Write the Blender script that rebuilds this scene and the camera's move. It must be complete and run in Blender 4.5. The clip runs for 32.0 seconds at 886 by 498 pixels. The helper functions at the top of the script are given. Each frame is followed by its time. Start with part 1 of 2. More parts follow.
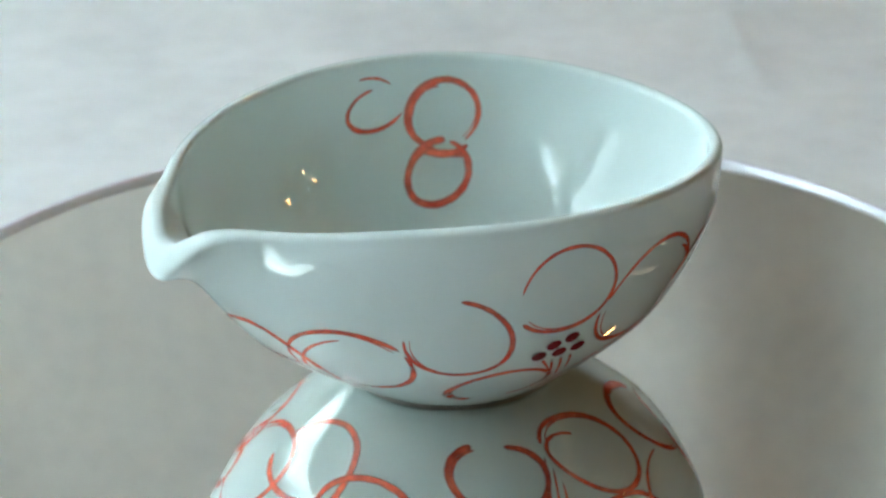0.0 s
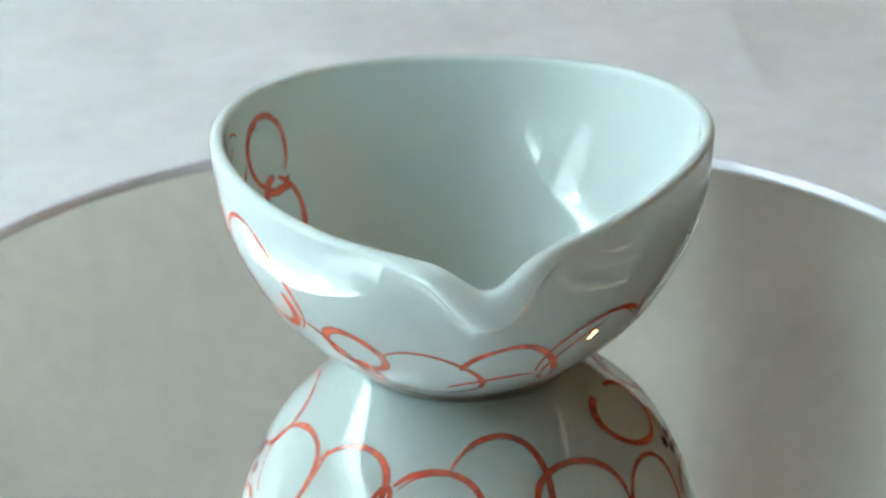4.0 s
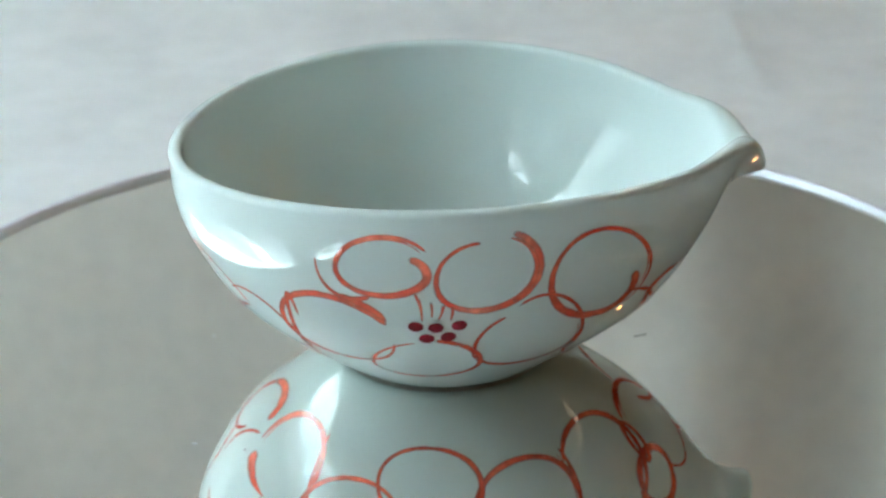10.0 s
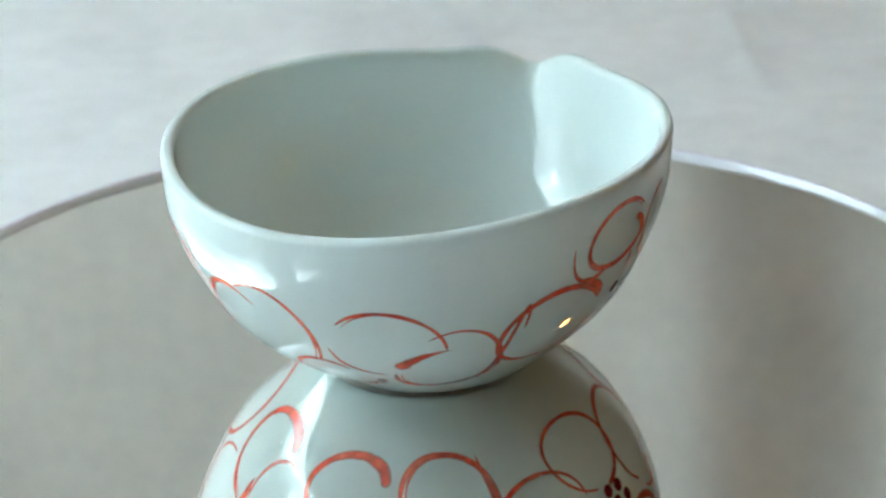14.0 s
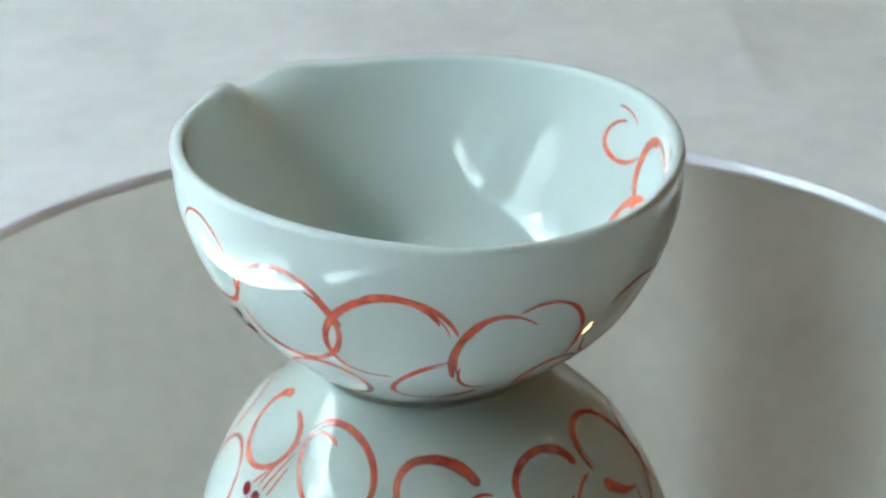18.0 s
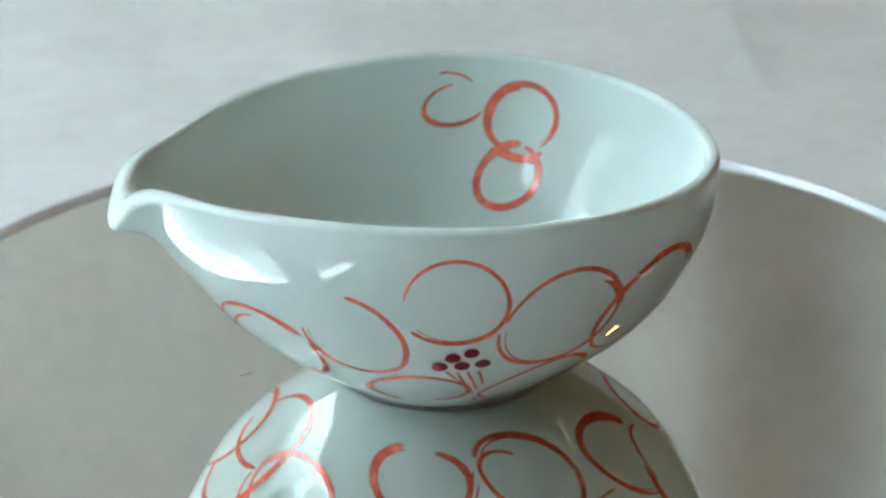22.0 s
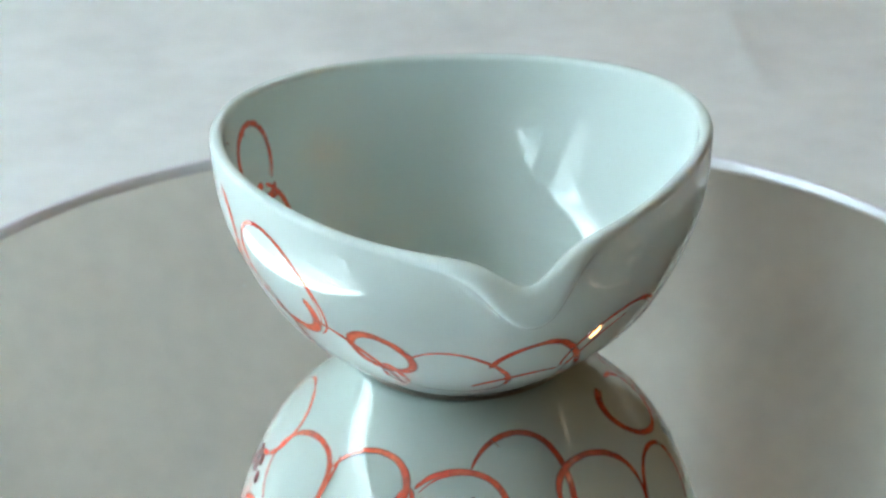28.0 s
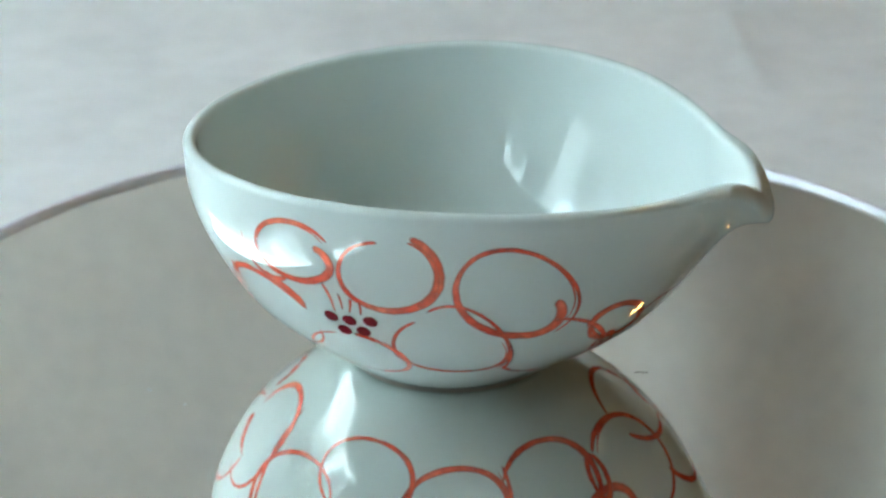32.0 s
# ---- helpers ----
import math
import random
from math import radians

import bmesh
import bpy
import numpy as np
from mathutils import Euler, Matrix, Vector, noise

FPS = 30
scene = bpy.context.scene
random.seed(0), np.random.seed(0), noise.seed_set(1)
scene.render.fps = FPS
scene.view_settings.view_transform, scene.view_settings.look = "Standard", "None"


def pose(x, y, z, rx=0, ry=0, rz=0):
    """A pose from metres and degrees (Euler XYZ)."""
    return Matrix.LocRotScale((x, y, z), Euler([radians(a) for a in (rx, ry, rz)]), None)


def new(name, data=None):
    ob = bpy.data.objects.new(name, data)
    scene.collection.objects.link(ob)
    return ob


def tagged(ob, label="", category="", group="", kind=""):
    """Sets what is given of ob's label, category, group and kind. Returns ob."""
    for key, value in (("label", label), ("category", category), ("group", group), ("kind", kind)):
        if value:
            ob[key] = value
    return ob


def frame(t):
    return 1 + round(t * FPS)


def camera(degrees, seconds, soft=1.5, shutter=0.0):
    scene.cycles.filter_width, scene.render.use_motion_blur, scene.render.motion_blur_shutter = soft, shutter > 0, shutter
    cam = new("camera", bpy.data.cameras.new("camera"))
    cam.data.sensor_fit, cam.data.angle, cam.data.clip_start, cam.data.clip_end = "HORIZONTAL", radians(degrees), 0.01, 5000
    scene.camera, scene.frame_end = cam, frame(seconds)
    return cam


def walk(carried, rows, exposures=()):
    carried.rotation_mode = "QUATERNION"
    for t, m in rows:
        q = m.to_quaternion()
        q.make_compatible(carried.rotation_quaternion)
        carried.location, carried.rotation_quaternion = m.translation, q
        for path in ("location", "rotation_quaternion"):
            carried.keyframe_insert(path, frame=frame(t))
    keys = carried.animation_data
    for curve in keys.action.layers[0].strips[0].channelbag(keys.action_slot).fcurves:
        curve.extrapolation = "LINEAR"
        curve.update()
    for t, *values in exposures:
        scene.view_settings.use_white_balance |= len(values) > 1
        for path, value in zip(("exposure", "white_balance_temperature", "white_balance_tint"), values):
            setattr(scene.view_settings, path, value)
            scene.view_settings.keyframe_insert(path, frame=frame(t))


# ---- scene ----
# A still camera before a spouted bowl that turns on a round mirror; z = 0 is the mirror glass, the turning axis is x = y = 0.
cam = camera(22.19, 32.0, soft=2.4)
EYE = pose(0, -0.46853, 0.23112, 90 - 23.6665, 0, -0.011) @ pose(0, 0, 0, 0, 0, -1.18)
cam.data.dof.use_dof = True
cam.data.dof.focus_distance = 0.46
cam.data.dof.aperture_fstop = 26
walk(cam, [(0, EYE), (32.0, EYE)], exposures=[(0, 0.27), (1.5, 0.45), (3, 0.40), (6, 0.17), (9, 0.16), (13.5, 0.33), (17, 0.25), (19.5, 0.15), (22, 0.18), (24.5, 0.40), (28, 0.25), (30, 0.12), (32.0, 0.12)])

# ---- light ----
world = bpy.data.worlds.new("world")
scene.world = world
world.use_nodes = True
wn = world.node_tree
sky = wn.nodes.new("ShaderNodeTexSky")
sky.sky_type = "NISHITA"
sky.sun_disc = False
sky.sun_elevation = radians(38)
sky.sun_rotation = radians(60)
wn.links.new(sky.outputs[0], wn.nodes["Background"].inputs[0])
wn.nodes["Background"].inputs[1].default_value = 0.1
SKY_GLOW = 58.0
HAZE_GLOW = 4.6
LAMP_GLOW = 60.0
STRIP_GLOW = 3.6


# ---- materials ----
def material(name, color, rough=0.5, metal=0.0, spec=0.5, grain=None, bump=None, stain=None, coat=0.0, sheen=0.0):
    """A surface with fine grain (scale, amount), broad stains (scale, amount) and relief (scale, metres)."""
    m = bpy.data.materials.new(name)
    m.use_nodes = True
    nt = m.node_tree
    b = nt.nodes["Principled BSDF"]
    b.inputs["Roughness"].default_value = rough
    b.inputs["Metallic"].default_value = metal
    b.inputs["Specular IOR Level"].default_value = spec
    b.inputs["Coat Weight"].default_value = coat
    b.inputs["Sheen Weight"].default_value = sheen
    b.inputs["Base Color"].default_value = (*color, 1)
    co = nt.nodes.new("ShaderNodeTexCoord")
    last = None
    for sc, amount in [p for p in (stain, grain) if p]:
        n = nt.nodes.new("ShaderNodeTexNoise")
        n.inputs["Scale"].default_value = sc
        n.inputs["Detail"].default_value = 6
        nt.links.new(co.outputs["Object"], n.inputs["Vector"])
        ramp = nt.nodes.new("ShaderNodeMapRange")
        ramp.inputs[1].default_value, ramp.inputs[2].default_value = 0.3, 0.7
        ramp.inputs[3].default_value, ramp.inputs[4].default_value = 1 - amount, 1 + amount
        nt.links.new(n.outputs[0], ramp.inputs[0])
        mix = nt.nodes.new("ShaderNodeMix")
        mix.data_type, mix.blend_type = "RGBA", "MULTIPLY"
        mix.inputs[0].default_value = 1.0
        if last:
            nt.links.new(last, mix.inputs[6])
        else:
            mix.inputs[6].default_value = (*color, 1)
        nt.links.new(ramp.outputs[0], mix.inputs[7])
        last = mix.outputs[2]
    if last:
        nt.links.new(last, b.inputs["Base Color"])
    if bump:
        n = nt.nodes.new("ShaderNodeTexNoise")
        n.inputs["Scale"].default_value = bump[0]
        n.inputs["Detail"].default_value = 5
        nt.links.new(co.outputs["Object"], n.inputs["Vector"])
        bp = nt.nodes.new("ShaderNodeBump")
        bp.inputs["Strength"].default_value = 1.0
        bp.inputs["Distance"].default_value = bump[1]
        nt.links.new(n.outputs[0], bp.inputs["Height"])
        nt.links.new(bp.outputs[0], b.inputs["Normal"])
    return m


def glowing(name, color, strength):
    m = bpy.data.materials.new(name)
    m.use_nodes = True
    b = m.node_tree.nodes["Principled BSDF"]
    b.inputs["Base Color"].default_value = (*color, 1)
    b.inputs["Emission Color"].default_value = (*color, 1)
    b.inputs["Emission Strength"].default_value = strength
    return m


porcelain = material("porcelain", (0.724, 0.83, 0.810), rough=0.0, spec=0.58, stain=(18, 0.02), bump=(30, 0.000008))
# bare clay of the foot, darkened to carry the contact shadow in its colour
unglazed_shade = material("unglazed_shade", (0.46, 0.42, 0.38), rough=0.7, grain=(900, 0.05))
iron_red = material("iron_red", (0.62, 0.095, 0.035), rough=0.0, spec=0.6)
nt = iron_red.node_tree
co, wash, ramp = nt.nodes.new("ShaderNodeTexCoord"), nt.nodes.new("ShaderNodeTexNoise"), nt.nodes.new("ShaderNodeValToRGB")
wash.inputs["Scale"].default_value, wash.inputs["Detail"].default_value = 150, 5
ramp.color_ramp.elements[0].position, ramp.color_ramp.elements[0].color = 0.32, (0.70, 0.066, 0.036, 1)
ramp.color_ramp.elements[1].position, ramp.color_ramp.elements[1].color = 0.72, (0.92, 0.23, 0.13, 1)
nt.links.new(co.outputs["Object"], wash.inputs["Vector"])
nt.links.new(wash.outputs[0], ramp.inputs[0])
nt.links.new(ramp.outputs[0], nt.nodes["Principled BSDF"].inputs["Base Color"])
thin, cover = nt.nodes.new("ShaderNodeTexNoise"), nt.nodes.new("ShaderNodeMapRange")
thin.inputs["Scale"].default_value, thin.inputs["Detail"].default_value = 420, 4
cover.inputs[1].default_value, cover.inputs[2].default_value, cover.inputs[3].default_value, cover.inputs[4].default_value = 0.38, 0.62, 0.66, 1.0
nt.links.new(co.outputs["Object"], thin.inputs["Vector"])
nt.links.new(thin.outputs[0], cover.inputs[0])
laid, both = nt.nodes.new("ShaderNodeAttribute"), nt.nodes.new("ShaderNodeMath")
laid.attribute_name, both.operation = "paint_cover", "MULTIPLY"
nt.links.new(cover.outputs[0], both.inputs[0])
nt.links.new(laid.outputs["Fac"], both.inputs[1])
nt.links.new(both.outputs[0], nt.nodes["Principled BSDF"].inputs["Alpha"])
dark_red = material("dark_red", (0.20, 0.012, 0.022), rough=0.0, spec=0.75, stain=(300, 0.3))
silver = material("silver", (0.965, 0.965, 0.95), rough=0.006, metal=1.0)
edge_glass = material("edge_glass", (0.80, 0.775, 0.85), rough=0.2, metal=0.0, grain=(300, 0.03))
bevel_glass = material("bevel_glass", (0.70, 0.70, 0.73), rough=0.34, metal=0.2, grain=(300, 0.03))
cloth = material("cloth", (0.755, 0.765, 0.765), rough=0.85, stain=(17, 0.07), grain=(90, 0.04), bump=(260, 0.00015), sheen=0.2)
hung_cloth = material("hung_cloth", (0.765, 0.725, 0.66), rough=0.9, stain=(9, 0.06), grain=(90, 0.04), bump=(260, 0.00015), sheen=0.2)
base_plastic = material("base_plastic", (0.6, 0.6, 0.6), rough=0.4, grain=(200, 0.05))
plaster = material("plaster", (0.265, 0.150, 0.056), rough=0.9, stain=(1.5, 0.06), grain=(60, 0.03), bump=(120, 0.0006))
wood_dark = material("wood_dark", (0.16, 0.115, 0.075), rough=0.5, stain=(2.0, 0.3), grain=(40, 0.2))
wood_floor = material("wood_floor", (0.12, 0.08, 0.05), rough=0.45, stain=(2.0, 0.3), grain=(40, 0.2))
ceiling_paint = material("ceiling_paint", (0.205, 0.121, 0.047), rough=0.9, stain=(1.0, 0.08), grain=(70, 0.03))
frame_paint = material("frame_paint", (0.30, 0.24, 0.18), rough=0.4, stain=(6, 0.2), grain=(90, 0.1))
leaf_green = material("leaf_green", (0.10, 0.13, 0.07), rough=0.5, stain=(8, 0.3))
bark = material("bark", (0.12, 0.09, 0.07), rough=0.9, grain=(60, 0.3))
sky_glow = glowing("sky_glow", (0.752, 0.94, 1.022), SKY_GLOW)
# dimmer glow put on the sheet below the skyline
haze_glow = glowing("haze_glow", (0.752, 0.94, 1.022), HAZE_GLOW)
warm_glow = glowing("warm_glow", (1.0, 0.50, 0.16), LAMP_GLOW)
cove_glow = glowing("cove_glow", (1.0, 0.78, 0.45), 1.0)
strip_glow = glowing("strip_glow", (1.0, 0.88, 0.64), STRIP_GLOW)

glass = bpy.data.materials.new("glass")
glass.use_nodes = True
gb = glass.node_tree.nodes["Principled BSDF"]
gb.inputs["Base Color"].default_value = (0.975, 0.985, 0.975, 1)
gb.inputs["Roughness"].default_value = 0.0
gb.inputs["IOR"].default_value = 1.5
gb.inputs["Transmission Weight"].default_value = 1.0


# ---- mesh tools ----
def mesh_object(name, verts, faces, mat, parent=None, label="", smooth=True):
    me = bpy.data.meshes.new(name)
    me.from_pydata([tuple(v) for v in verts], [], faces)
    me.update()
    if smooth:
        me.polygons.foreach_set("use_smooth", [True] * len(me.polygons))
    me.materials.append(mat)
    ob = new(name, me)
    ob.parent = parent
    if label:
        tagged(ob, label)
    return ob


def part(name, bm, mat, parent=None, label="", smooth=False):
    """Links a bmesh as one mesh object under a thing or a part."""
    me = bpy.data.meshes.new(name)
    bm.to_mesh(me)
    bm.free()
    if smooth:
        me.polygons.foreach_set("use_smooth", [True] * len(me.polygons))
    me.materials.append(mat)
    ob = new(name, me)
    ob.parent = parent
    if label:
        tagged(ob, label)
    return ob


def box(lo, hi, bevel=0.0):
    bm = bmesh.new()
    bmesh.ops.create_cube(bm, size=1)
    for v in bm.verts:
        v.co = Vector([(lo[i] + hi[i]) / 2 + v.co[i] * (hi[i] - lo[i]) for i in range(3)])
    if bevel:
        bmesh.ops.bevel(bm, geom=bm.edges[:], offset=bevel, segments=2, affect="EDGES")
    return bm


def lathe(profile, steps=96, closed=False):
    """Turns (radius, z) pairs about the z axis."""
    bm = bmesh.new()
    rings = []
    for r, z in profile:
        if r < 1e-6:
            rings.append([bm.verts.new((0, 0, z))])
        else:
            rings.append([bm.verts.new((r * math.cos(2 * math.pi * k / steps), r * math.sin(2 * math.pi * k / steps), z)) for k in range(steps)])
    pairs = list(zip(rings, rings[1:])) + ([(rings[-1], rings[0])] if closed else [])
    for lower, upper in pairs:
        for k in range(steps):
            k2 = (k + 1) % steps
            loop = [lower[k % len(lower)], lower[k2 % len(lower)], upper[k2 % len(upper)], upper[k % len(upper)]]
            unique = []
            for v in loop:
                if v not in unique:
                    unique.append(v)
            if len(unique) > 2:
                bm.faces.new(unique)
    bmesh.ops.recalc_face_normals(bm, faces=bm.faces[:])
    return bm


# ---- the room ----
X0, X1, Y0, Y1, ZF, ZC = -1.70, 4.9, -3.8, 3.3, -0.80, 2.04
part("floor", box((X0 - 0.15, Y0 - 0.15, ZF - 0.1), (X1 + 0.15, Y1 + 0.15, ZF)), wood_floor)
part("ceiling", box((X0 - 0.15, Y0 - 0.15, ZC), (X1 + 0.15, Y1 + 0.15, ZC + 0.12)), ceiling_paint)
part("wall_right", box((X1, Y0 - 0.15, ZF), (X1 + 0.15, Y1 + 0.15, ZC)), plaster)
part("wall_back", box((X0, Y1, ZF), (X1, Y1 + 0.15, ZC)), plaster)
part("wall_front", box((X0, Y0 - 0.15, ZF), (X1, Y0, ZC)), plaster)
WINDOWS = [(-2.18, -1.22), (-0.66, 2.45)]
WZ0, WZ1 = 0.11, 1.80
part("wall_left_low", box((X0 - 0.15, Y0 - 0.15, ZF), (X0, Y1 + 0.15, WZ0)), plaster)
part("wall_left_high", box((X0 - 0.15, Y0 - 0.15, WZ1), (X0, Y1 + 0.15, ZC)), plaster)
edges = [Y0 - 0.15] + [v for w in WINDOWS for v in w] + [Y1 + 0.15]
for k in range(0, len(edges), 2):
    part("wall_left_pier", box((X0 - 0.15, edges[k], WZ0), (X0, edges[k + 1], WZ1)), plaster)
for ob in list(scene.collection.objects):
    if ob.type == "MESH":
        tagged(ob, kind="structure")

for k, (ya, yb) in enumerate(WINDOWS):
    win = new("window_%d" % (k + 1))
    win.location = (X0 - 0.08, ya, WZ0)
    tagged(win, "tall brown-framed window giving on a pale sky", "window", kind="structure")
    h, w = WZ1 - WZ0, yb - ya
    f = 0.035
    for lo, hi in (((-0.03, 0, 0), (0.03, f, h)), ((-0.03, w - f, 0), (0.03, w, h)), ((-0.03, f, 0), (0.03, w - f, f)), ((-0.03, f, h - f), (0.03, w - f, h))):
        part("window_frame", box(lo, hi, 0.004), frame_paint, win)
    pane = part("pane", box((-0.003, f, f), (0.003, w - f, h - f)), glass, win)
    pane.visible_shadow = False

part("backdrop", box((X0 - 4.25, -9.0, 3.4), (X0 - 4.2, 12.0, 9.5)), sky_glow)
# a self-lit sheet stands in for the hazy distance, cut like far treetops and roofs
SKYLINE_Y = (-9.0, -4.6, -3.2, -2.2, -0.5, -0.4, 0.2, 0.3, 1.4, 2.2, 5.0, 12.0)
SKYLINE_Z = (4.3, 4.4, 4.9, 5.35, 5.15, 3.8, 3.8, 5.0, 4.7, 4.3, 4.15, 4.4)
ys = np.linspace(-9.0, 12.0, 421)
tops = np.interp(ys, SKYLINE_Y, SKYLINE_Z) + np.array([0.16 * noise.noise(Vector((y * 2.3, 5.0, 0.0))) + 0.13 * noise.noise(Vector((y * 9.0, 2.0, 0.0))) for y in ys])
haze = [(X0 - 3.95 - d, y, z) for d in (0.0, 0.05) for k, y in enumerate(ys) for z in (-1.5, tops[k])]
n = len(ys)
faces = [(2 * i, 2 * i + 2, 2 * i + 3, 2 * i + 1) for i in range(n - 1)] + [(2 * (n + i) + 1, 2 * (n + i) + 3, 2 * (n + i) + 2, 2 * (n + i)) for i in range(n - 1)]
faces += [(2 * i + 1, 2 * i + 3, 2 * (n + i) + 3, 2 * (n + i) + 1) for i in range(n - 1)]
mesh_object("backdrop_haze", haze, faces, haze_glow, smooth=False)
for n in ("backdrop", "backdrop_haze"):
    tagged(bpy.data.objects[n], kind="structure")
part("ground", box((X0 - 4.0, -9.0, ZF - 0.35), (X0 - 0.15, 12.0, ZF - 0.25)), bark)
tagged(bpy.data.objects["ground"], kind="structure")


def tree(x, y, height, spread, seed):
    rnd = random.Random(seed)
    t = new("tree")
    t.location = (x, y, ZF - 0.25)
    tagged(t, "leafy green garden tree seen through the window", "tree", "garden trees")
    bm = lathe([(0.05, 0), (0.035, height * 0.4), (0.015, height * 0.8), (0, height * 0.95)], 8)
    part("trunk", bm, bark, t)
    verts, faces = [], []
    for _ in range(1400):
        a, rr, zz = rnd.uniform(0, 6.283), spread * rnd.random() ** 0.6, rnd.random()
        taper = (0.5 + 0.6 * math.sin(zz * 3.0)) * (0.75 + 0.35 * math.sin(5 * a + 9 * zz))
        p = Vector((rr * taper * math.cos(a), rr * taper * math.sin(a), height * (0.35 + 0.65 * zz)))
        e = Euler((rnd.uniform(0, 6), rnd.uniform(0, 6), rnd.uniform(0, 6))).to_matrix()
        s = rnd.uniform(0.04, 0.09)
        n = len(verts)
        for c in ((-s, 0, 0), (0, s * 0.45, 0.1 * s), (s, 0, 0), (0, -s * 0.45, 0.1 * s)):
            verts.append(p + e @ Vector(c))
        faces.append((n, n + 1, n + 2, n + 3))
    mesh_object("crown", verts, faces, leaf_green, t, smooth=False)


for k, (ty, th, ts) in enumerate(((0.0, 2.15, 0.55), (0.7, 2.25, 0.5), (1.4, 2.35, 0.6), (-1.3, 2.54, 0.45), (-2.0, 2.72, 0.55), (-2.7, 2.62, 0.6), (2.3, 2.4, 0.7), (3.3, 2.6, 0.8))):
    tree(X0 - 1.5, 1.36 * ty, 1.36 * th, 1.36 * ts, k)


# ---- the table, its cloth and the hanging cloth behind ----
ZT = -0.032
table = new("table")
table.location = (0, 0, ZT - 0.003)
tagged(table, "plain dark wooden table under a pale cloth", "table")
part("tabletop", box((-0.75, -0.75, -0.03), (0.75, 0.62, 0), 0.004), wood_dark, table)
for sx in (-0.7, 0.7):
    for sy in (-0.7, 0.57):
        part("leg", box((sx - 0.03, sy - 0.03, ZF - ZT + 0.003), (sx + 0.03, sy + 0.03, -0.03)), wood_dark, table)

BEND_Y, BEND_R = 0.44, 0.10


CREASES = [(0.108, 0.339, 0.11, 0.268, 0.0032), (0.005, 0.368, 0.017, 0.318, 0.0014)]


def sheet(x, s):
    """A point of the cloth: s runs along it from the table's front, round the bend and up."""
    flat = BEND_Y + 0.60
    if s < flat:
        p, up = Vector((x, s - 0.60, ZT)), 0.0
    elif s < flat + BEND_R * math.pi / 2:
        a = (s - flat) / BEND_R
        p, up = Vector((x, BEND_Y + BEND_R * math.sin(a), ZT + BEND_R * (1 - math.cos(a)))), math.sin(a)
    else:
        p, up = Vector((x, BEND_Y + BEND_R, ZT + BEND_R + s - flat - BEND_R * math.pi / 2)), 1.0
    soft = noise.noise(Vector((x * 5, s * 9, 1.0))) * 0.0016 + noise.noise(Vector((x * 14, s * 20, 4.0))) * 0.0008 + noise.noise(Vector((x * 38, s * 38, 2.0))) * 0.00025
    p.z += max(0.0, soft + 0.0012) * (1 - up)
    if not up:
        for ax, ay, bx, by, height in CREASES:
            k = min(1.0, max(0.0, ((p.x - ax) * (bx - ax) + (p.y - ay) * (by - ay)) / ((bx - ax) ** 2 + (by - ay) ** 2)))
            off = math.hypot(p.x - ax - k * (bx - ax), p.y - ay - k * (by - ay))
            p.z += height * math.exp(-((off / 0.0045) ** 2)) * (0.6 + 0.5 * noise.noise(Vector((k * 6, ax * 9, 3.0))))
    if up:
        drape = 0.008 * noise.noise(Vector((x * 3.5, s * 1.2, 7.0)))
        lean = 0.06 * (s - 1.3)
        drape -= 0.013 * math.exp(-((x - 0.200 - lean) / 0.038) ** 2)
        drape += 0.010 * math.exp(-((x - 0.115 - lean) / 0.035) ** 2)
        drape += 0.016 * math.exp(-((x - 0.29 + 0.5 * lean) / 0.04) ** 2)
        p.y -= (drape + 0.10 * (x + 0.1)) * up
    return p


NX, NS = 280, 330
verts = [sheet(-0.62 + 0.93 * i / NX, 1.56 * j / NS) for j in range(NS + 1) for i in range(NX + 1)]
FOLD_ROW = int(NS * (BEND_Y + 0.60 + 0.4 * BEND_R) / 1.56)


def cloth_piece(name, first, last, mat, label):
    """The rows first to last of the cloth, as an object of its own."""
    n = NX + 1
    faces = [(j * n + i, j * n + i + 1, (j + 1) * n + i + 1, (j + 1) * n + i) for j in range(last - first) for i in range(NX)]
    ob = tagged(mesh_object(name, verts[first * n:(last + 1) * n], faces, mat), label, "cloth")
    solid = ob.modifiers.new("thickness", "SOLIDIFY")
    solid.thickness, solid.offset = 0.0015, -1


cloth_piece("tablecloth", 0, FOLD_ROW, cloth, "pale grey-white cloth spread flat on the table")
# the same sheet from the bend up, tinted warmer than the table part
cloth_piece("hanging_cloth", FOLD_ROW, NS, hung_cloth, "warmer-toned upper part of the cloth, in soft folds behind the table")


# ---- lamps of the room ----
def pendant(x, y, z, r, label):
    t = new("pendant_lamp")
    t.location = (x, y, z)
    tagged(t, label, "lamp", "warm pendant lamps")
    part("bulb", lathe([(0, -r), (r * 0.6, -r * 0.8), (r, 0), (r * 0.6, r * 0.8), (0, r)], 20), warm_glow, t, smooth=True)
    part("socket", lathe([(0, r * 0.8), (r * 0.5, r * 0.8), (r * 0.5, r * 2.2), (0, r * 2.2)], 16), frame_paint, t)
    part("cord", lathe([(0, r * 2.2), (0.003, r * 2.2), (0.003, ZC - z), (0, ZC - z)], 8), frame_paint, t)
    return t


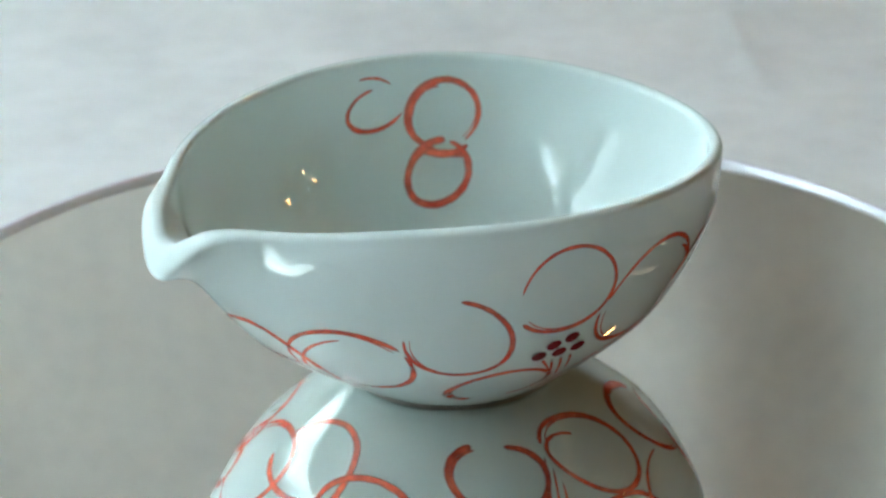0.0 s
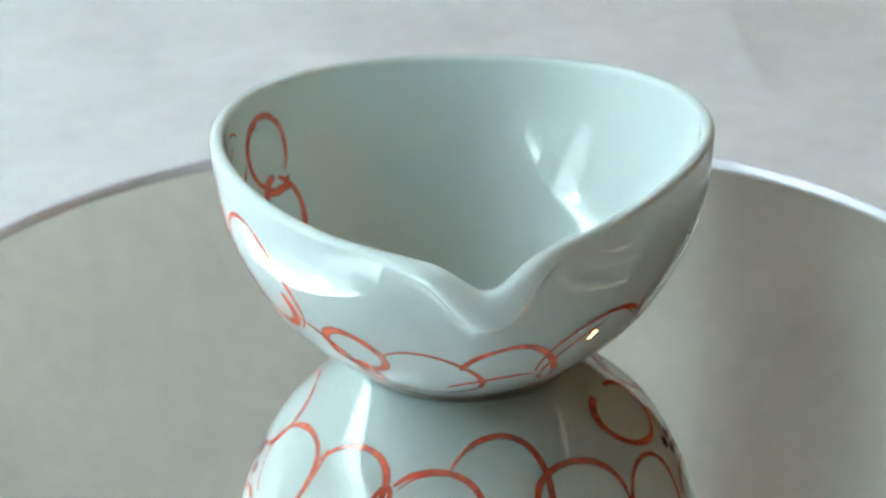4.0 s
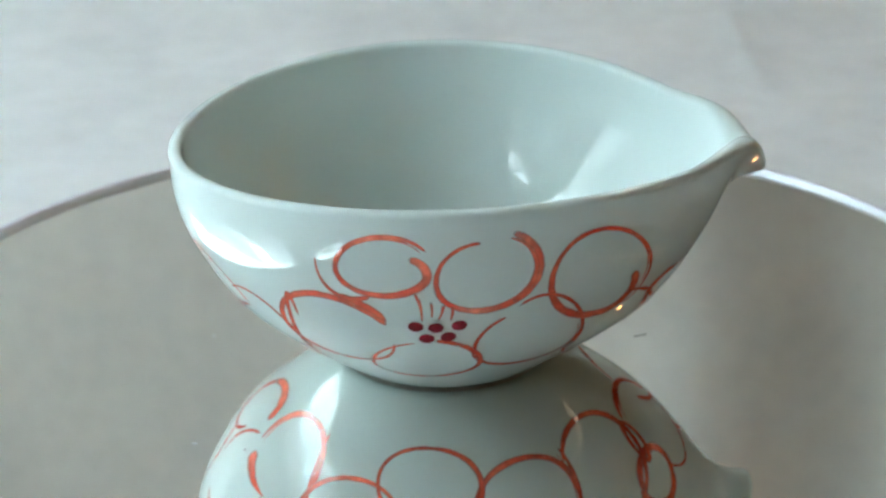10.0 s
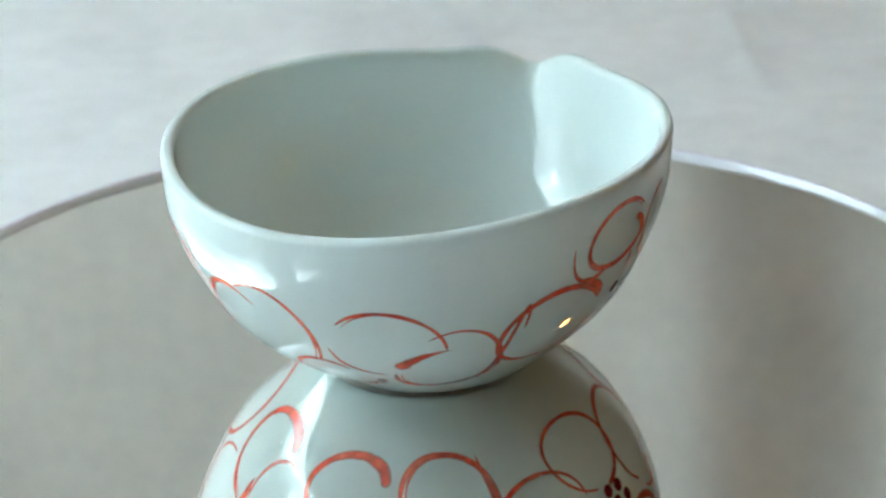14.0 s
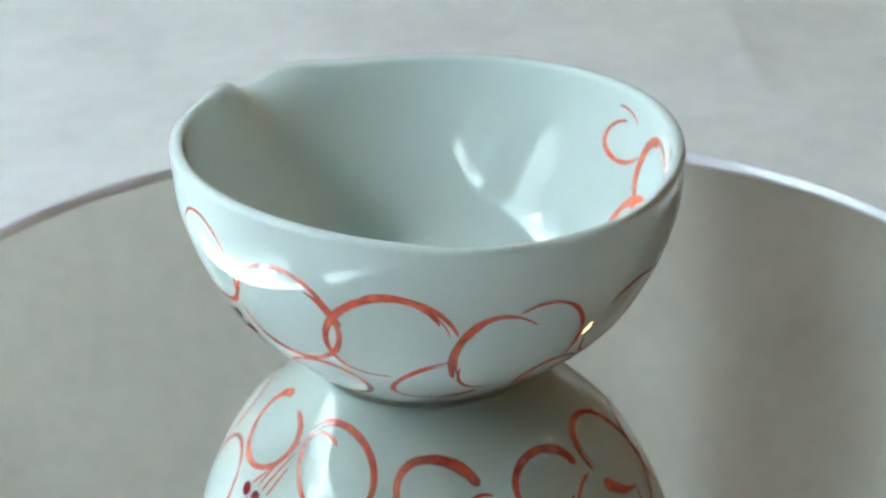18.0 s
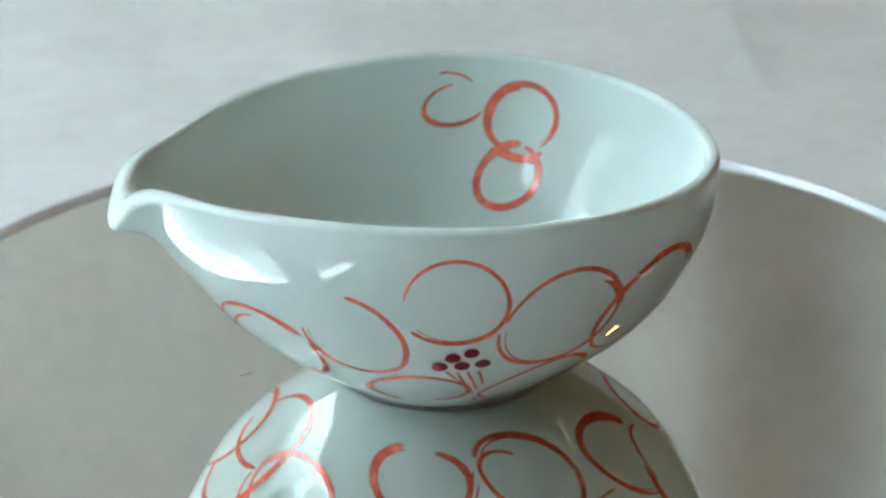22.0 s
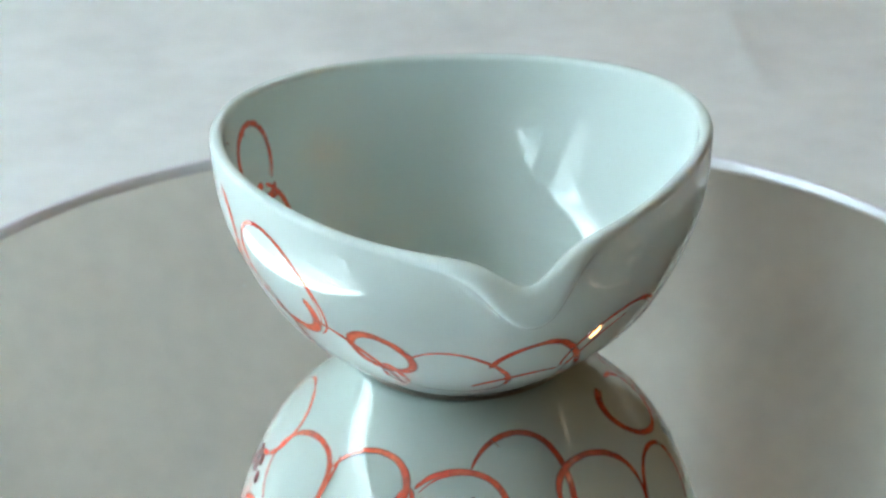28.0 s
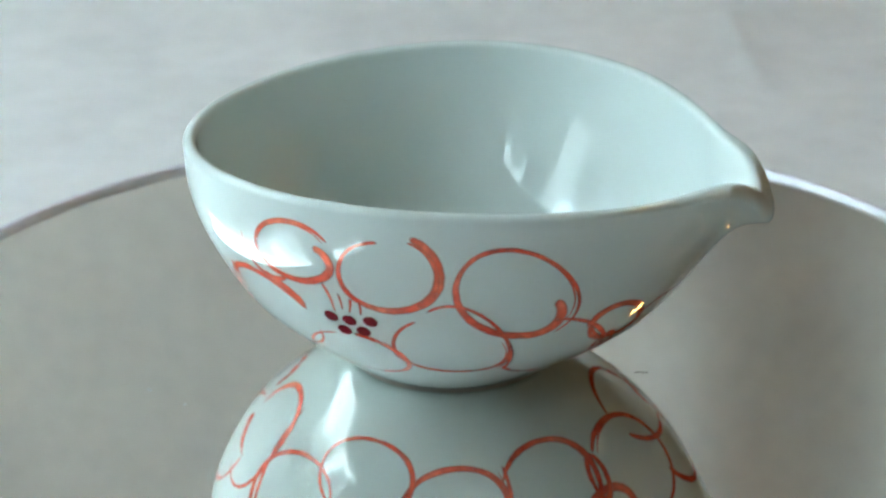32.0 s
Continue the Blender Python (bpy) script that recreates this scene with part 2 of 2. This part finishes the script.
pendant(0.54, 0.485, 0.86, 0.028, "small glowing warm bulb hanging on a cord")
pendant(2.15, -0.26, 0.66, 0.021, "small glowing warm bulb hanging on a cord")
pendant(2.15, -0.36, 0.80, 0.021, "small glowing warm bulb hanging on a cord")
pendant(2.15, 0.20, 0.70, 0.020, "small glowing warm bulb hanging on a cord")
for x in (2.10, 3.00, 3.62, 4.20, 4.72):
    t = new("ceiling_strip_light")
    t.location = (x, -0.88, ZC)
    tagged(t, "narrow dim warm strip light under the ceiling", "strip light", "strip lights")
    part("housing", box((-0.03, 0, -0.02), (0.03, 2.0, 0), 0.003), frame_paint, t)
    part("diffuser", box((-0.018, 0.02, -0.03), (0.018, 1.98, -0.02), 0.003), strip_glow, t)
t = new("ceiling_strip_light")
t.location = (0.9, -2.75, ZC)
tagged(t, "long dim warm strip light under the ceiling", "strip light", "strip lights")
part("housing", box((0, -0.10, -0.02), (2.6, 0.10, 0), 0.003), frame_paint, t)
part("diffuser", box((0.02, -0.08, -0.03), (2.58, 0.08, -0.02), 0.003), cove_glow, t)

# ---- the mirror turntable ----
MR = 0.1382
turntable = new("mirror_turntable")
tagged(turntable, "silvery round mirror turntable with a bright edge on pale cloth", "turntable")
part("mirror_plate", lathe([(0, 0), (MR - 0.0027, 0), (MR - 0.0027, -0.003), (0, -0.003)], 192), silver, turntable, "clean silvery mirror glass")
part("polished_bevel", lathe([(MR - 0.0026, -0.0003), (MR - 0.0025, 0.0001), (MR - 0.0017, 0.0012), (MR - 0.0019, -0.0003)], 192, True), bevel_glass, turntable, "bright polished inner bevel")
part("bevelled_edge", lathe([(MR - 0.0016, -0.0003), (MR - 0.0016, 0.0012), (MR - 0.0009, 0.0017), (MR - 0.0004, 0.0017), (MR - 0.0001, 0.0014), (MR, 0.0008), (MR, -0.003), (MR - 0.0016, -0.003)], 192, True), edge_glass, turntable, "pale lilac-tinted glass edge", smooth=True)
part("turning_plate", lathe([(0, -0.0031), (MR - 0.004, -0.0031), (MR - 0.004, -0.012), (0, -0.012)], 96), base_plastic, turntable)
part("base", lathe([(0, -0.012), (0.09, -0.012), (0.095, ZT + 0.004), (0.095, ZT + 0.0028), (0, ZT + 0.0028)], 96), base_plastic, turntable)

# a dark hair and a few pale flecks of lint lie on the glass: place and size in millimetres, turn in degrees
for label, mat, x, y, length, width, angle in (
    ("short dark hair on the mirror glass", frame_paint, -37.5, -26.9, 3.2, 0.12, 50),
    ("pale fleck of lint on the mirror glass", cloth, 28.0, 62.4, 1.1, 0.35, 20),
    ("pale fleck of lint on the mirror glass", cloth, 16.8, 60.2, 0.8, 0.30, 110),
    ("pale fleck of lint on the mirror glass", cloth, 53.0, 15.8, 0.7, 0.25, 70),
):
    fleck = part("fleck", box((-length / 2000, -width / 2000, 0.00002), (length / 2000, width / 2000, 0.00012)), mat, turntable, label)
    fleck.location, fleck.rotation_euler = (x / 1000, y / 1000, 0), (0, 0, radians(angle))

# ---- the spouted bowl ----
CX, CY, AXIS = 0.00207, -0.00419, -2.72141
R0, E1, E2, E3, E4 = 0.05832, 0.00276, 0.05359, 0.01428, 0.00841
FOOT_R, RIM_Z, H2, H4 = 0.02423, 0.05312, -0.00203, -0.00015
TIP_A = 0.15226
# the spout's reach, its width in radians, its dip and the dip's width, on the outer and on the inner wall
SPOUT_OUT = (0.0094, 0.27, 0.0107, 0.132)
SPOUT_IN = (0.0068, 0.235, 0.0054, 0.114)
KU = np.array([0, 0.06, 0.15, 0.3, 0.5, 0.75, 1.0])
KR = np.array([0, 0.13596, 0.32237, 0.59009, 0.80478, 0.96451, 1.0])


def bends(x, y):
    """Second derivatives of the natural cubic spline through x, y."""
    n, h = len(x), np.diff(x)
    m, rhs = np.eye(n), np.zeros(n)
    for i in range(1, n - 1):
        m[i, i - 1], m[i, i], m[i, i + 1] = h[i - 1], 2 * (h[i - 1] + h[i]), h[i]
        rhs[i] = 6 * ((y[i + 1] - y[i]) / h[i] - (y[i] - y[i - 1]) / h[i - 1])
    return np.linalg.solve(m, rhs)


KM = bends(KU, KR)


def flare(u):
    """How far the wall has opened out at the height u."""
    i = np.clip(np.searchsorted(KU, u, side="right") - 1, 0, len(KU) - 2)
    h = KU[i + 1] - KU[i]
    p, q = (KU[i + 1] - u) / h, (u - KU[i]) / h
    return p * KR[i] + q * KR[i + 1] + ((p**3 - p) * KM[i] + (q**3 - q) * KM[i + 1]) * h * h / 6


def outer(a, u, spout=SPOUT_OUT):
    """The bowl's outer wall: a is the angle from its long axis, u its height from foot (0) to rim (1)."""
    a, u = np.asarray(a, float), np.asarray(u, float)
    d = (a - TIP_A + math.pi) % (2 * math.pi) - math.pi
    body = R0 * (1 + E1 * np.cos(a) + E2 * np.cos(2 * a) + E3 * np.cos(3 * a) + E4 * np.cos(4 * a))
    reach, wide, dip, dip_wide = spout
    wide = np.where(d > 0, wide * 0.82, wide)
    r = FOOT_R + (body - FOOT_R) * flare(u) + reach * np.exp(-(np.abs(d / wide) ** 2.4)) * u**8 + 0.0015 * np.exp(-((d / 0.42) ** 2)) * u**2.5
    z = (RIM_Z + H2 * np.cos(2 * a) + H4 * np.cos(4 * a)) * u - (dip * np.exp(-(np.abs(d / dip_wide) ** 2.4)) + 0.0013 * np.exp(-((d / 0.38) ** 2)) - 0.0004 * np.exp(-(((np.abs(d) - 0.85) / 0.35) ** 2))) * u**4
    return np.stack([CX + r * np.cos(a + AXIS), CY + r * np.sin(a + AXIS), z], -1)


def wall_normal(a, u, spout=SPOUT_OUT):
    e = 1e-4
    n = np.cross(outer(a + e, u, spout) - outer(a - e, u, spout), outer(a, np.minimum(u + e, 1), spout) - outer(a, np.maximum(u - e, 0), spout))
    return n / np.linalg.norm(n, axis=-1, keepdims=True)


def thickness(u):
    return 0.0030 + 0.0012 * (1 - u)


def inner(a, u):
    return outer(a, u, SPOUT_IN) - wall_normal(a, u, SPOUT_IN) * thickness(np.asarray(u, float))[..., None]


U_TOP = 0.982


def bowl_body(parent):
    angles = np.sort(np.concatenate([np.linspace(-math.pi, math.pi, 260, endpoint=False), TIP_A + np.linspace(-0.6, 0.6, 141)]))
    n = len(angles)
    rings = []
    c = np.array([CX, CY, 0])
    base = outer(angles, np.zeros(n))
    hub = lambda k, z: c + (base - c) * k + np.array([0, 0, z])
    rings += [hub(0.0, 0.0012), hub(0.5, 0.0012), hub(0.80, 0.0008), hub(1.0, 0.0003)]
    us = np.concatenate([[0.007], np.linspace(0.02, 0.2, 12), np.linspace(0.23, U_TOP, 42)])
    for u in us:
        rings.append(outer(angles, np.full(n, u)))
    ut = np.full(n, U_TOP)
    top, brim = outer(angles, ut), inner(angles, ut)
    rise = top - outer(angles, ut - 0.01)
    fall = brim - inner(angles, ut - 0.01)
    gap = np.linalg.norm(top - brim, axis=1, keepdims=True)
    gap = gap * (0.64 - 0.2 * np.clip((gap - 0.003) / 0.004, 0, 1))
    c1 = top + rise / np.linalg.norm(rise, axis=1, keepdims=True) * gap
    c2 = brim + fall / np.linalg.norm(fall, axis=1, keepdims=True) * gap
    for k in range(1, 16):
        t = k / 16
        rings.append(top * (1 - t) ** 3 + c1 * 3 * t * (1 - t) ** 2 + c2 * 3 * t * t * (1 - t) + brim * t**3)
    for u in np.linspace(U_TOP, 0.2, 44):
        rings.append(inner(angles, np.full(n, u)))
    low = rings[-1]
    cz = low[:, 2].mean()
    for k in np.linspace(0.94, 0.0, 16):
        p = c + (low - c) * k
        p[:, 2] = cz - 0.0082 * (1 - k**5) + (low[:, 2] - cz) * k
        rings.append(p)
    def skin(loops):
        return [(j * n + i, j * n + (i + 1) % n, (j + 1) * n + (i + 1) % n, (j + 1) * n + i) for j in range(len(loops) - 1) for i in range(n)]

    mesh_object("body", np.concatenate(rings), skin(rings), porcelain, parent, "pale celadon-white glazed porcelain")
    # bare foot ring; its grey draws the shadow line where bowl meets mirror
    foot = [hub(0.82, 0.0007), hub(0.84, -0.0002), hub(0.88, -0.0004), hub(0.93, -0.0003), hub(0.96, 0.0), hub(0.985, 0.0004)]
    mesh_object("foot_ring", np.concatenate(foot), skin(foot), unglazed_shade, parent, "narrow unglazed foot ring, its grey standing in for contact shadow")


bowl = new("spouted_bowl")
tagged(bowl, "pale celadon porcelain bowl with a pouring spout and red painted rings", "bowl")
bowl_body(bowl)


# ---- the painting on the bowl ----
US = np.linspace(0, 1, 301)
MER_R = FOOT_R + (R0 - FOOT_R) * flare(US)
MER_S = np.concatenate([[0], np.cumsum(np.hypot(np.diff(MER_R), np.diff(US) * RIM_Z))])
LIFT = [0.0]


def on_wall(side, a0, x, s, lift):
    """A point x across and s up the wall, in metres, from the meridian a0."""
    u = np.interp(s, MER_S, US)
    a = a0 + x / np.interp(u, US, MER_R)
    n = wall_normal(a, u)
    if side == "o":
        return outer(a, u) + n * np.asarray(lift)[..., None]
    return inner(a, u) - n * np.asarray(lift)[..., None]


def brush(name, side, a0, x, s, widths, mat, steps):
    """One brush stroke along the points x, s, with its width along the way; slightly domed, thin at its edges."""
    LIFT[0] += 0.000003
    widths = widths * (1.12 if side == "o" else 0.98)
    tx, ts = np.gradient(x), np.gradient(s)
    length = np.hypot(tx, ts) + 1e-12
    nx, ns = -ts / length, tx / length
    rows, cover = [], []
    n = len(x)
    fade = np.clip(np.minimum(np.arange(n), np.arange(n)[::-1]) / 2.5 + 0.45, 0, 1)
    flow = np.array([min(1.0, max(0.88, 0.97 + 0.15 * noise.noise(Vector((i * 0.05, LIFT[0] * 7e5, 0.0))))) for i in range(n)])
    for k, paint in ((-1.22, 0.0), (-0.8, 0.85), (-0.3, 1.0), (0.3, 1.0), (0.8, 0.9), (1.22, 0.0)):
        rag = np.array([noise.noise(Vector((i * 0.35, k * 3, LIFT[0] * 1e6))) for i in range(n)]) * 0.00010 * abs(k)
        rows.append(on_wall(side, a0, x + nx * (widths * k / 2 + rag * k), s + ns * (widths * k / 2 + rag * k), 0.00004 + LIFT[0] + 0 * x))
        cover.append(paint * fade * flow)
    faces = [(j * n + i, j * n + i + 1, (j + 1) * n + i + 1, (j + 1) * n + i) for j in range(5) for i in range(n - 1)]
    ob = mesh_object(name, np.concatenate(rows), faces, mat, bowl)
    ob.data.attributes.new("paint_cover", "FLOAT", "POINT").data.foreach_set("value", np.concatenate(cover).astype(np.float32))
    return ob


def ring(side, a0, cx, cy, rx, ry, tilt, start, sweep, in0, in1, w0, w1, w2):
    """A painted ring on the outer (o) or inner (i) wall: millimetres and degrees; in0, in1: how far its ends leave the oval; w: brush widths."""
    steps = max(16, int(abs(sweep) / 3.5))
    t = np.linspace(0, 1, steps)
    ang = np.radians(start + sweep * t)
    wob = np.array([noise.noise(Vector((v * 3.0, a0, cy))) for v in t]) * 0.02
    k = 1 + wob + (in0 - 1) * np.clip(1 - t / 0.18, 0, 1) ** 1.5 + (in1 - 1) * np.clip(1 - (1 - t) / 0.18, 0, 1) ** 1.5
    ex, ey = rx * np.cos(ang) * k, ry * np.sin(ang) * k
    c, s = math.cos(radians(tilt)), math.sin(radians(tilt))
    x, y = (cx + c * ex - s * ey) / 1000, (cy + s * ex + c * ey) / 1000
    w = np.interp(t, [0, 0.12, 0.5, 0.85, 1], [w0 * 0.75, w0, w1, (w1 + w2) / 2, w2 * 0.6])
    w = w * (1 + 0.15 * np.array([noise.noise(Vector((v * 7.0, cx, a0))) for v in t])) / 1000
    w *= np.clip(np.minimum(t, 1 - t) * steps / 2.0 + 0.35, 0, 1)
    y = np.clip(y, 0.0006, MER_S[-1] - 0.001)
    brush("painted_ring", side, radians(a0), x, y, w, iron_red, steps)
    if abs(sweep) > 140 and round(a0) % 3:
        # the brush splits towards the end of the stroke
        m = np.where(t > 0.62)[0]
        part_way = (t[m] - 0.62) / 0.38
        pull = 1 - 0.11 * part_way
        ex, ey = rx * np.cos(ang[m]) * k[m] * pull, ry * np.sin(ang[m]) * k[m] * pull
        x, y = (cx + c * ex - s * ey) / 1000, (cy + s * ex + c * ey) / 1000
        brush("painted_ring", side, radians(a0), x, np.clip(y, 0.0006, MER_S[-1] - 0.001), w[m] * (0.6 - 0.3 * part_way), iron_red, len(m))


def filament(a0, s0, a1, s1):
    t = np.linspace(0, 1, 10)
    r = float(np.interp(np.interp(s0 / 1000, MER_S, US), US, MER_R))
    x = radians(a1 - a0) * r * t + 0.0002 * np.sin(3 * t)
    brush("painted_filament", "o", radians(a0), x, (s0 + (s1 - s0) * t) / 1000, 0.00070 * (1 - 0.5 * t), iron_red, 10)


def dot(a0, s0):
    t = np.linspace(-1, 1, 11)
    brush("painted_anther", "o", radians(a0), 0.00170 * t, s0 / 1000 + 0.0003 * t, 0.0023 * np.sqrt(np.clip(1 - t**2, 0.02, 1)), dark_red, 11)


ring("o", 91.8, -0.15, 49.89, 11.37, 10.58, -174, -14, -315, 0.97, 1.05, 0.66, 0.83, 1.49)
ring("o", 68.0, -1.37, 39.28, 12.42, 11.16, 137, -52, -270, 1.01, 1.00, 1.16, 1.16, 0.66)
ring("o", 116.1, 0.69, 43.20, 14.18, 12.54, -143, -47, -348, 0.99, 1.03, 0.83, 1.16, 0.99)
ring("o", 128.1, -7.59, 45.20, 10.52, 8.11, 169, -104, -71, 1.00, 1.00, 0.66, 1.98, 1.98)
ring("o", 139.6, 2.79, 41.37, 14.96, 12.35, -143, 55, -262, 0.97, 1.02, 0.66, 1.65, 0.83)
ring("o", 146.4, -2.40, 47.38, 9.40, 7.58, 175, -40, -129, 1.00, 1.00, 1.65, 1.32, 0.49)
ring("o", 162.9, 5.23, 33.34, 17.28, 10.59, 99, -46, 146, 1.00, 1.00, 0.49, 1.82, 1.16)
ring("o", 162.5, 2.20, 30.97, 9.11, 5.78, 95, 69, 131, 1.00, 1.00, 0.49, 0.99, 0.66)
ring("o", 181.0, -6.46, 36.61, 16.10, 11.74, 81, 35, -144, 1.00, 1.00, 0.66, 0.99, 0.66)
ring("o", -153.7, -2.47, 36.83, 13.05, 11.29, 135, -138, 145, 1.00, 1.00, 0.66, 0.99, 0.66)
ring("o", -165.3, 15.05, 42.52, 21.16, 16.44, -146, -23, 57, 1.00, 1.00, 0.49, 0.83, 0.83)
ring("o", -173.6, 0.46, 23.26, 8.67, 7.19, 145, -147, -313, 1.10, 0.83, 2.31, 1.32, 0.83)
ring("o", 151.1, 2.76, 24.28, 12.54, 9.02, 54, -86, -240, 0.97, 1.04, 2.31, 1.32, 0.66)
ring("o", -139.7, -1.49, 27.85, 13.69, 10.87, 79, 42, -294, 1.02, 1.01, 0.66, 1.32, 1.16)
ring("o", -148.5, 7.89, 24.42, 13.68, 10.76, 171, -75, 64, 1.00, 1.00, 0.49, 1.98, 3.63)
ring("o", -114.4, -0.03, 34.84, 13.11, 11.53, 170, -150, 330, 1.04, 0.99, 1.82, 1.16, 0.66)
ring("o", -127.5, 0.60, 28.79, 16.53, 1.37, 80, -57, 199, 1.03, 1.07, 0.66, 0.99, 0.66)
ring("o", -104.6, -8.35, 29.22, 18.52, 16.06, 100, -22, -41, 1.00, 1.00, 1.32, 1.98, 0.99)
ring("o", -110.2, 5.55, 58.22, 12.53, 8.74, 65, 117, 106, 1.00, 1.00, 0.49, 0.99, 1.49)
ring("o", -98.1, -1.06, 54.83, 10.54, 7.01, -175, -156, -359, 0.60, 1.01, 1.98, 1.16, 0.83)
ring("o", -76.6, 0.11, 52.74, 11.38, 9.46, -163, -93, 321, 0.81, 1.01, 0.83, 1.65, 2.64)
ring("o", -46.6, -1.45, 47.98, 14.14, 11.06, 149, -151, -416, 0.62, 1.09, 2.48, 0.99, 0.66)
ring("o", -64.2, 1.10, 30.78, 13.03, 11.54, 161, -36, 256, 0.97, 1.03, 0.83, 1.32, 0.83)
ring("o", -55.1, -4.85, 29.63, 16.23, 11.05, 106, 20, -162, 0.99, 1.02, 0.83, 0.83, 0.99)
ring("o", -92.7, 0.75, 24.08, 12.11, 9.74, -165, -114, -339, 0.98, 0.92, 1.49, 0.83, 0.66)
ring("o", -22.5, 1.17, 36.15, 7.00, 5.64, 139, 47, -366, 1.04, 0.99, 2.15, 1.65, 1.98)
ring("o", -20.6, 0.43, 26.83, 5.13, 1.89, 98, 47, -373, 1.01, 1.03, 1.16, 1.16, 0.99)
ring("o", -3.7, -1.41, 28.41, 11.97, 10.80, 126, 13, -280, 0.93, 1.01, 0.66, 1.16, 1.16)
ring("o", -32.9, -1.54, 27.59, 13.46, 10.86, 124, -22, -255, 1.03, 0.98, 0.99, 1.49, 0.83)
ring("o", 14.7, -0.47, 25.60, 16.71, 11.22, 98, 51, -296, 0.91, 1.06, 1.65, 1.49, 0.83)
ring("o", 11.5, 3.40, 19.89, 12.47, 8.43, 173, -7, -106, 1.00, 1.00, 1.16, 1.32, 0.99)
ring("o", 35.3, 3.03, 30.84, 13.98, 12.16, 175, 20, -164, 0.98, 1.02, 0.66, 1.16, 1.49)
ring("o", 38.8, 0.74, 29.83, 12.90, 10.49, -151, -111, 288, 0.97, 1.02, 0.66, 1.49, 0.99)
ring("o", 79.4, 0.38, 17.98, 11.44, 8.53, -164, 91, 323, 0.93, 1.02, 1.32, 1.32, 2.31)
ring("o", 115.0, 1.84, 18.77, 13.23, 8.87, 46, -146, -415, 0.54, 1.02, 0.83, 1.32, 1.32)
ring("i", -113.0, 0.55, 51.93, 9.82, 8.43, 158, 82, 354, 1.50, 1.07, 1.32, 2.00, 0.90)
ring("i", -113.0, 0.75, 51.22, 8.61, 8.27, 158, 140, 150, 0.96, 1.00, 0.80, 1.90, 1.60)
ring("i", -112.4, 1.20, 46.64, 8.60, 5.15, 8, 200, 110, 1.00, 1.05, 1.20, 2.10, 0.70)
ring("i", -110.9, 0.35, 36.49, 8.92, 7.39, 136, -34, -352, 1.05, 1.00, 2.31, 2.15, 1.65)
ring("i", -92.9, -1.34, 54.11, 8.44, 5.07, 168, -83, -243, 1.00, 1.00, 0.83, 1.49, 0.66)
ring("i", -94.6, 2.34, 51.25, 11.03, 11.09, -167, -115, 52, 1.00, 1.00, 0.49, 0.66, 0.49)
filament(-92.0, 47.41, -91.6, 40.39)
filament(-89.3, 46.37, -89.3, 41.62)
filament(-86.4, 45.33, -87.7, 40.77)
filament(-84.4, 44.69, -84.9, 40.53)
filament(-92.8, 48.82, -91.8, 44.15)
filament(89.2, 29.76, 93.7, 23.26)
filament(92.2, 29.56, 96.8, 14.99)
filament(94.8, 29.83, 98.4, 18.06)
filament(97.7, 29.86, 99.9, 21.69)
dot(-93.2, 38.75)
dot(-88.4, 38.36)
dot(-82.7, 38.97)
dot(-90.8, 34.80)
dot(-85.4, 35.32)
dot(91.0, 34.76)
dot(95.6, 36.30)
dot(87.8, 31.62)
dot(93.4, 31.84)
dot(98.6, 32.47)



# ---- what moves ----
def motions():
    """The turntable and the bowl on it turn together, once in about 23.6 seconds."""
    rows = []
    for k in range(33):
        a = 0.266577 * k
        turn = a - 0.0092 * math.sin(a) + 0.0065 * math.cos(a)
        rows.append((float(k), math.degrees(turn)))
    walk(bowl, [(t, pose(0, 0, 0.0004, 0, 0, a)) for t, a in rows])
    walk(turntable, [(t, pose(0, 0, 0, 0, 0, a)) for t, a in rows])


motions()
